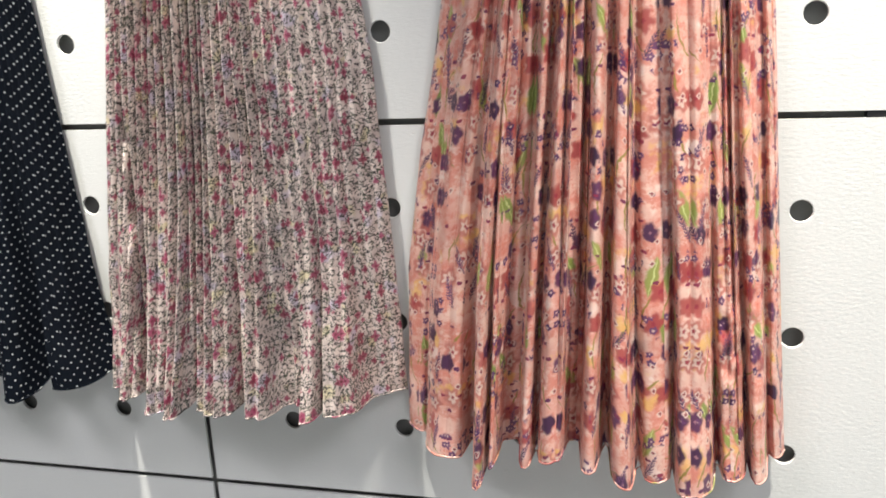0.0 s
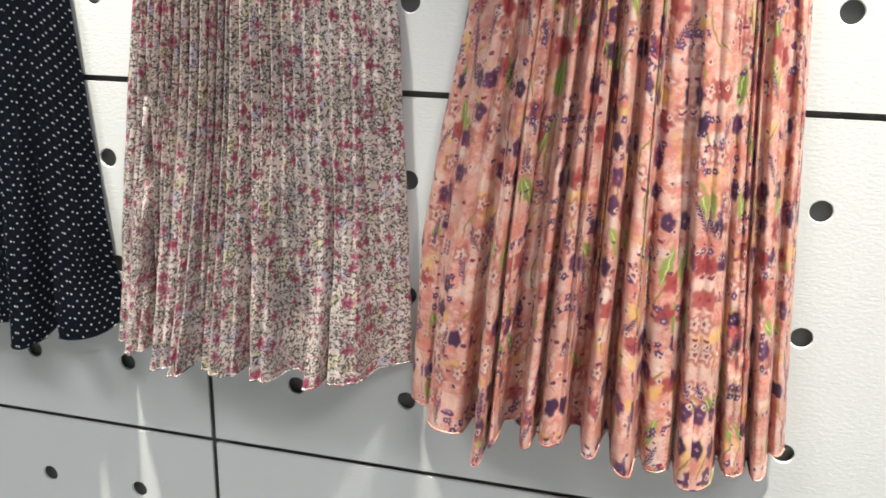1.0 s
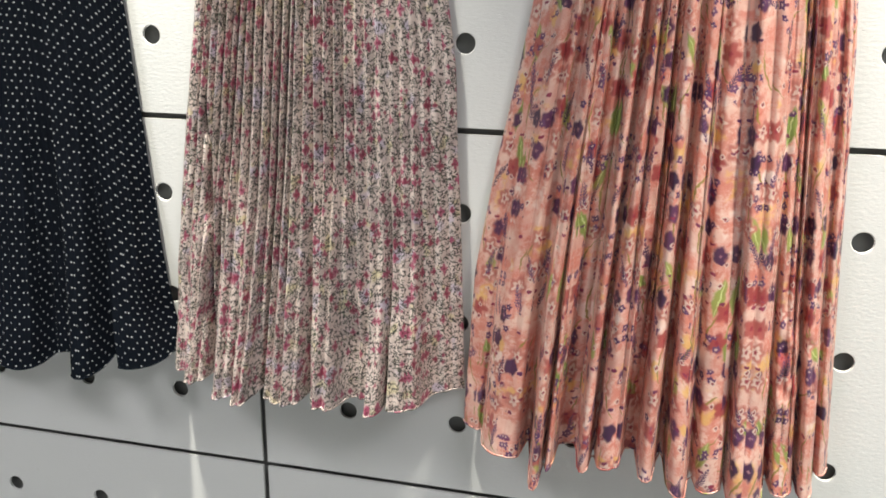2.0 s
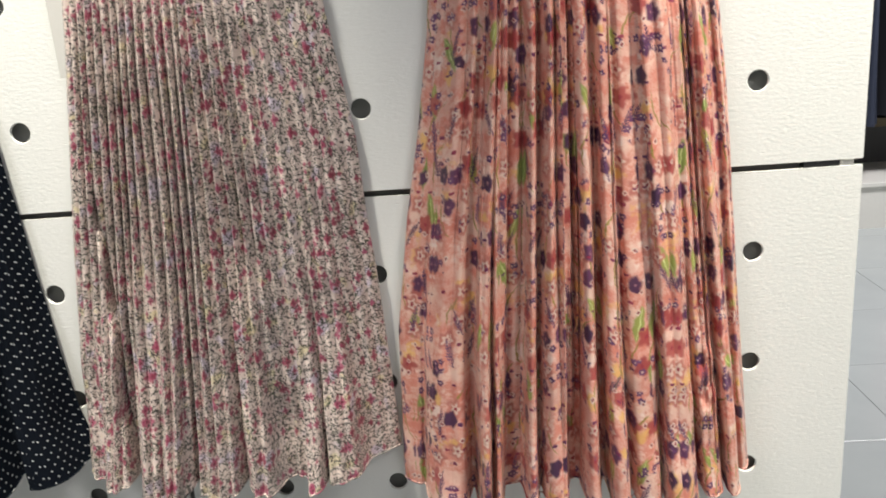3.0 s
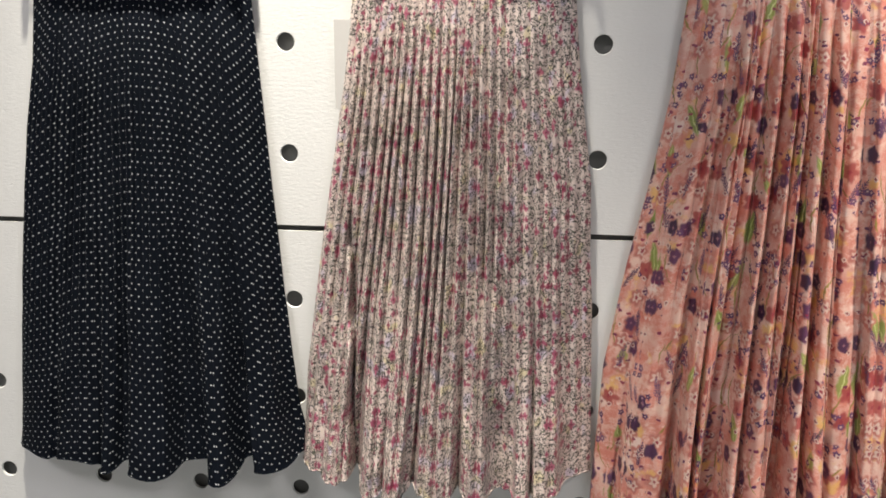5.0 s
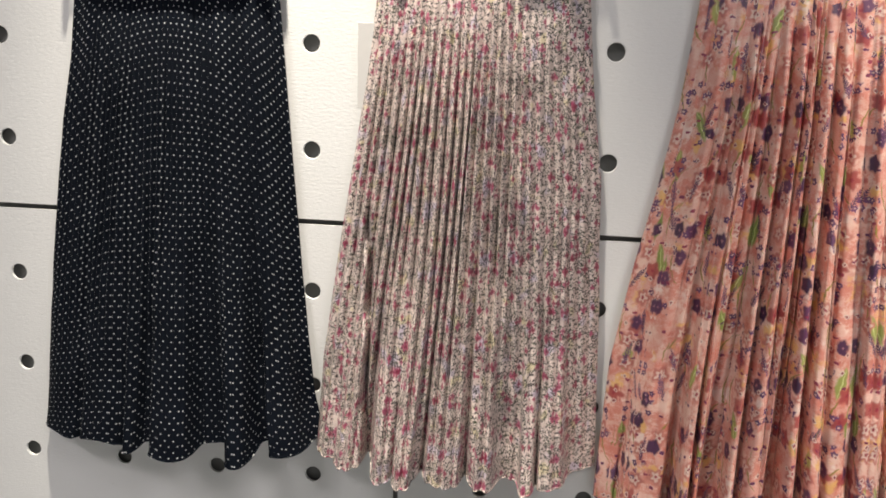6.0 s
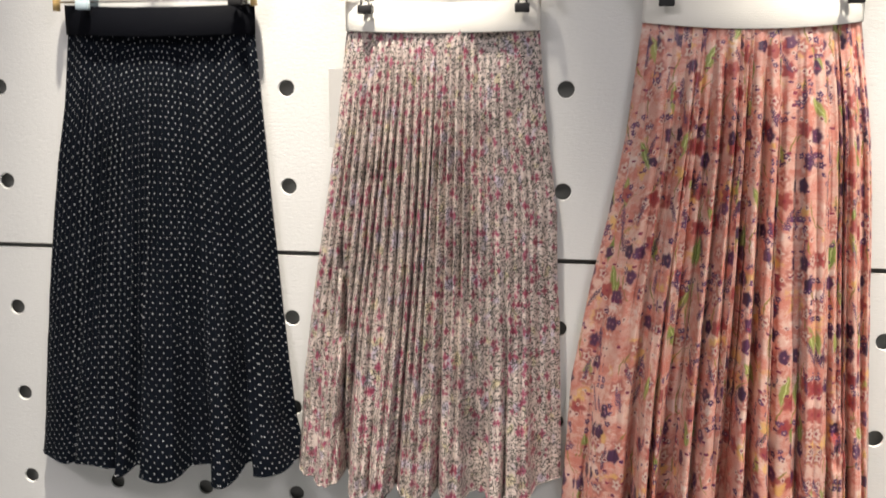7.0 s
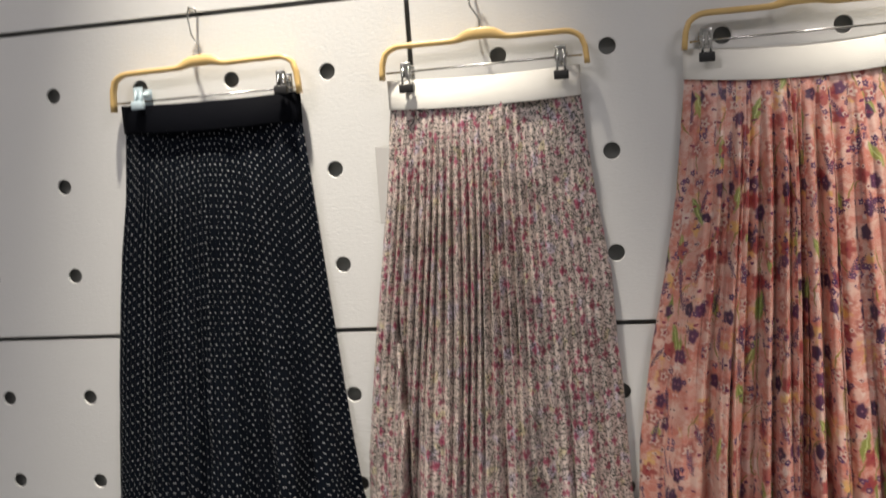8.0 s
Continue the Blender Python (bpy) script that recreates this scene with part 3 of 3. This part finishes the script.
        v0, v1 = i / rows, (i + 1) / rows
        for j in range(back):
            fc = bm.faces.new((gback[i][j + 1], gback[i][j], gback[i + 1][j], gback[i + 1][j + 1]))
            for lp, (jj, v) in zip(fc.loops, ((j + 1, v0), (j, v0), (j, v1), (j + 1, v1))):
                lp[uvl].uv = (2.0 + jj / back * 0.6, length * (1 - v))
    part("pleated_cloth", bm, material, skirt)
    # rolled hem round the whole lower edge
    pts = [front(u, k, f, 1.0) for u, k, f in cols[::2]]
    bm = tube(bmesh.new(), [p + Vector((0, 0, -0.0004)) for p in pts], 0.0013, 5)
    uvl = bm.loops.layers.uv.new("cloth")
    for fc in bm.faces:
        for lp in fc.loops:
            lp[uvl].uv = (lp.vert.co.x + 3, lp.vert.co.z)
    part("rolled_hem", bm, material, skirt)
    # elastic waistband: a flattened loop with real thickness
    bm = bmesh.new()
    uvl = bm.loops.layers.uv.new("cloth")
    x0, x1 = left[0][1] - 0.001, right[0][1] + 0.001
    n, rings = 40, []
    path = []
    for j in range(n + 1):
        u = j / n
        path.append((x0 + (x1 - x0) * u, -0.014 - 0.020 * max(0, 1 - abs(2 * u - 1) ** 2.6), u, 0))
    for j in range(n - 1, 0, -1):
        u = j / n
        path.append((x0 + (x1 - x0) * u, -0.012 + 0.003 * max(0, 1 - abs(2 * u - 1) ** 4), u, 1))
    for px, py, u, side in path:
        sag = band_sag * (1 - (2 * u - 1) ** 2) * (1.0 if not side else 0.55)
        ripple = 0.0008 * math.sin(u * 9 + wob[0]) + 0.0002 * math.sin(u * 41 + wob[2])
        ring = []
        for h, off in ((0, 0), (0.03, 0.0008), (0.5, 0.0011), (0.97, 0.0008), (1, 0), (0.97, -0.0008), (0.5, -0.0008), (0.03, -0.0008)):
            z = top - 0.004 + (band_top - top + 0.004) * h - sag
            ny = -1 if not side else 1
            lean = 0.012 * (1 - h) * max(0, 1 - abs(2 * u - 1) ** 4) * (1 - side)
            ring.append(bm.verts.new((px - ox, py + ny * off + ripple - lean - oy, z - oz)))
        rings.append((ring, u))
    for a in range(len(rings)):
        (ra, ua), (rb, ub) = rings[a], rings[(a + 1) % len(rings)]
        for h in range(8):
            fc = bm.faces.new((ra[h], rb[h], rb[(h + 1) % 8], ra[(h + 1) % 8]))
            for lp in fc.loops:
                lp[uvl].uv = (lp.vert.co.x, lp.vert.co.z)
    part("waistband", bm, band_material, skirt, band_label)
    return skirt


build_skirt("long black pleated chiffon skirt with small white dots and black waistband",
            [(1.672, -0.347), (1.56, -0.361), (1.47, -0.380), (1.377, -0.394), (1.305, -0.405), (1.18, -0.421), (1.0, -0.441), (0.96, -0.450)],
            [(1.672, -0.043), (1.467, -0.028), (1.237, -0.010), (1.06, 0.008), (1.0, 0.022), (0.96, 0.034)],
            1.674, 0.973, 40, 3, 0.0050,
            [(0.01, 0.17, 0.020, 0.0), (0.18, 0.33, 0.018, 0.0), (0.34, 0.405, 0.024, 0.006), (0.455, 0.60, 0.044, 0.008), (0.70, 0.79, 0.054, 0.016), (0.845, 0.955, 0.054, 0.012)],
            M_DOT, M_BAND_B, "wide black elastic", 1.715, 0.006, 0.0112, arch=0.10, roundness=2.1, belly=0.054, rough_pleats=0.15, hem_calm=0.9, edge=0.035, start=0.30, early=0.10,
            lifts=((0.0, 0.0), (0.3, 0.006), (0.62, 0.014), (0.80, 0.020), (1.0, 0.022)))
build_skirt("long cream pleated satin skirt with tiny crimson flowers and white waistband",
            [(1.676, 0.100), (1.555, 0.085), (1.435, 0.067), (1.29, 0.044), (1.125, 0.021), (0.985, 0.010)],
            [(1.676, 0.387), (1.556, 0.399), (1.41, 0.420), (1.306, 0.424), (1.246, 0.429), (0.99, 0.440)],
            1.678, 0.978, 29, 5, 0.0150,
            [(0.01, 0.085, 0.030, 0.0), (0.09, 0.20, 0.040, 0.004), (0.235, 0.30, 0.048, 0.010), (0.305, 0.40, 0.050, 0.010), (0.43, 0.55, 0.034, 0.004), (0.58, 0.665, 0.040, 0.006), (0.735, 0.80, 0.044, 0.007), (0.80, 0.90, 0.044, 0.006)],
            M_CREAM, M_BAND_W, "wide white elastic", 1.718, 0.006, 0.0220, flat_from=0.60, roundness=2.0, belly=0.080, rough_pleats=0.10,
            crease=((0.091, 0.0070, 0.036, 0.44),), edge=0.030, start=0.45, hem_calm=0.25, sharp=True, rise=0.42, fall=0.58, calm_to=0.40, drape=0.012,
            lifts=((0.0, 0.0), (0.2, 0.004), (0.45, 0.003), (0.8, 0.0), (1.0, 0.006)))
build_skirt("long coral pleated satin skirt with plum flowers and white waistband",
            [(1.682, 0.533), (1.52, 0.516), (1.40, 0.495), (1.30, 0.474), (1.15, 0.450), (0.96, 0.441), (0.90, 0.440)],
            [(1.682, 0.831), (1.52, 0.858), (1.438, 0.867), (1.277, 0.879), (1.085, 0.893), (0.92, 0.907)],
            1.688, 0.937, 27, 11, 0.0095,
            [(0.0, 0.06, 0.014, 0.0), (0.07, 0.19, 0.044, 0.012), (0.214, 0.247, 0.064, 0.030), (0.252, 0.278, 0.046, 0.012), (0.344, 0.38, 0.048, 0.010), (0.39, 0.457, 0.050, 0.002), (0.50, 0.546, 0.056, 0.010), (0.57, 0.62, 0.054, 0.018), (0.636, 0.71, 0.026, 0.008), (0.72, 0.82, 0.052, 0.022), (0.835, 0.895, 0.040, 0.010), (0.905, 0.95, 0.056, 0.020), (0.96, 0.995, 0.030, 0.0)],
            M_CORAL, M_BAND_W, "wide white elastic", 1.727, 0.012, 0.0285, rough_pleats=0.75, roundness=2.0, belly=0.084,
            edge=0.016, start=0.25, early=0.28, hem_calm=0.85, crumple=0.011, sharp=True, rise=0.40, fall=0.50,
            lifts=((0.0, 0.0), (0.2, 0.0), (0.35, 0.010), (0.46, 0.022), (0.56, 0.014), (0.66, -0.008), (0.8, -0.002), (1.0, -0.004)))


# ---------------------------------------------------------------- hangers
def clip_parts(parent, x, z, pad_z, body_material, pad_material):
    """A sprung clip on the bar: two jaws, coil and a padded tip."""
    bm = bmesh.new()
    for s in (-1, 1):
        tube(bm, [(x - 0.004 * s, -0.010, z + 0.016), (x - 0.0045 * s, -0.016, z), (x - 0.006 * s, -0.016, pad_z + 0.006)], 0.0019, 6)
    box(bm, x - 0.008, x + 0.008, -0.013, -0.0115, z - 0.004, z + 0.018, bevel=0.0005)
    box(bm, x - 0.007, x + 0.007, 0.016, 0.0175, pad_z, z + 0.016, bevel=0.0005)
    tube(bm, [(x - 0.0095, 0.001, z + 0.006), (x + 0.0095, 0.001, z + 0.006)], 0.0042, 10)
    c = part("clip", bm, body_material, parent, "sprung metal clip")
    part("pad", one_box(x - 0.0105, x + 0.0105, -0.021, -0.012, pad_z - 0.006, pad_z + 0.007, bevel=0.0015), pad_material, c, "black rubber pad" if pad_material is M_RUBBER else "")
    return c


def build_hanger(x0, x1, z_low, z_high, tilt, clips, hook_top, plastic=False):
    """A bentwood frame with a raised middle, a wire hook, a bar and two clips."""
    cx, y = (x0 + x1) / 2, -0.024
    h = thing("skirt_hanger", "golden varnished wooden skirt hanger with two metal clips", "hanger", "hangers on the display wall", at=(cx, y, z_low))
    w = (x1 - x0) / 2
    bm = bmesh.new()
    n, rings = 72, []
    for i in range(n + 1):
        s = i / n * 2 - 1
        # rounded-corner yoke: down at both ends, flat along the top, a hump at the hook
        a = abs(s)
        leg = 0.16
        if a > 1 - leg:
            q = (a - (1 - leg)) / leg
            th = q * math.pi / 2
            px = (w - 0.028) + 0.028 * math.sin(min(th * 1.25, math.pi / 2)) + 0.003 * q
            pz = (z_high - z_low) - 0.026 * (1 - math.cos(min(th * 1.25, math.pi / 2))) - max(0, q - 0.55) / 0.45 * (z_high - z_low - 0.026)
        else:
            px, pz = (w - 0.028) * a / (1 - leg), z_high - z_low
        px *= 1 if s > 0 else -1
        hump = 0.5 * math.exp(-(px / 0.030) ** 4)
        tall = 0.0042 + 0.0090 * hump
        pz += 0.008 * hump * 2 + tilt * px
        rings.append((px, pz, tall))
    sec = []
    for i, (px, pz, tall) in enumerate(rings):
        a, b = rings[max(i - 1, 0)], rings[min(i + 1, n)]
        d = Vector((b[0] - a[0], 0, b[1] - a[1])).normalized()
        up = Vector((-d.z, 0, d.x))
        ring = []
        for k in range(12):
            th = 2 * math.pi * k / 12
            cu, su = math.cos(th), math.sin(th)
            sx = math.copysign(abs(cu) ** 0.6, cu) * 0.0065
            sz = math.copysign(abs(su) ** 0.6, su) * tall
            ring.append(bm.verts.new(Vector((px, 0, pz)) + Vector((0, sx, 0)) + up * sz))
        sec.append(ring)
    for a, b in zip(sec, sec[1:]):
        for k in range(12):
            bm.faces.new((a[k], a[(k + 1) % 12], b[(k + 1) % 12], b[k]))
    bm.faces.new(sec[0])
    bm.faces.new(sec[-1][::-1])
    part("frame", bm, M_WOOD, h, "bent golden wood")
    part("bar", tube(bmesh.new(), [(-w + 0.004, 0, 0.010), (w - 0.004, 0, 0.012)], 0.0016, 8), M_CHROME, h, "thin steel bar")
    top = z_high - z_low + 0.012
    rise = hook_top - z_low
    hx = [(0, 0, top - 0.006), (0, 0, top + 0.016), (-0.006, 0.002, top + 0.026), (-0.013, 0.004, top + 0.037), (-0.017, 0.005, rise - 0.016), (-0.016, 0.006, rise - 0.006),
          (-0.011, 0.007, rise - 0.001), (-0.005, 0.007, rise - 0.002), (-0.002, 0.007, rise - 0.008)]
    part("hook", tube(bmesh.new(), hx, 0.0014, 8), M_CHROME, h, "bent steel wire hook")
    for i, (px, pz, pad) in enumerate(clips):
        clip_parts(h, px - cx, pz - z_low, pad - z_low, M_CLEAR if plastic and i == 0 else M_CHROME, M_CLEAR if plastic and i == 0 else M_RUBBER)
    return h


def wall_peg(x, z):
    """A short steel peg with an upturned tip, hooked into the joint between two boards."""
    p = thing("display_peg", "short chrome display peg in the wall joint", "peg", "pegs in the wall joint", at=(x, 0, z))
    part("pin", tube(bmesh.new(), [(0, 0.014, 0), (0, -0.022, 0), (0, -0.027, 0.001), (0, -0.029, 0.006)], 0.0021, 8), M_CHROME, p)


build_hanger(-0.353, -0.042, 1.708, 1.766, 0.02, [(-0.303, 1.722, 1.711), (-0.062, 1.728, 1.716)], 1.857, plastic=True)
build_hanger(0.097, 0.396, 1.718, 1.766, 0.0, [(0.134, 1.722, 1.702), (0.362, 1.727, 1.703)], 1.857)
build_hanger(0.537, 0.846, 1.724, 1.772, 0.0, [(0.562, 1.732, 1.710), (0.812, 1.734, 1.712)], 1.857)
for cx in (-0.1975, 0.244, 0.6815):
    wall_peg(cx - 0.009, 1.851)

# paper tag hanging behind the cream skirt
tag = thing("price_tag", "blank pale paper swing tag beside the cream skirt", "tag", at=(0.097, -0.012, 1.62))
part("card", one_box(-0.026, 0.026, -0.0012, 0.0, -0.118, 0.0, bevel=0.0004), M_PAPER, tag, smooth=False)
part("string", tube(bmesh.new(), [(0.0, -0.0005, -0.008), (0.006, 0.002, 0.03), (0.016, 0.002, 0.058)], 0.0006, 5), M_PAPER, tag)

# ---------------------------------------------------------------- floor tiles, last
TILE = one_box(0, 0.598, 0, 0.598, -0.01, 0.0, bevel=0.0015)
TILE_MESH = bpy.data.meshes.new("floor_tile")
TILE.to_mesh(TILE_MESH)
TILE.free()
TILE_MESH.materials.append(M_TILE)
for i in range(int((RX1 - RX0) / 0.6) + 1):
    for j in range(int((RY1 - RY0) / 0.6)):
        x, y = RX0 + i * 0.6, RY0 + j * 0.6
        if x + 0.6 > RX1 + 0.05:
            continue
        ob = new("floor_tile", TILE_MESH)
        ob.parent = shop_floor
        ob.location = (x, y, 0)
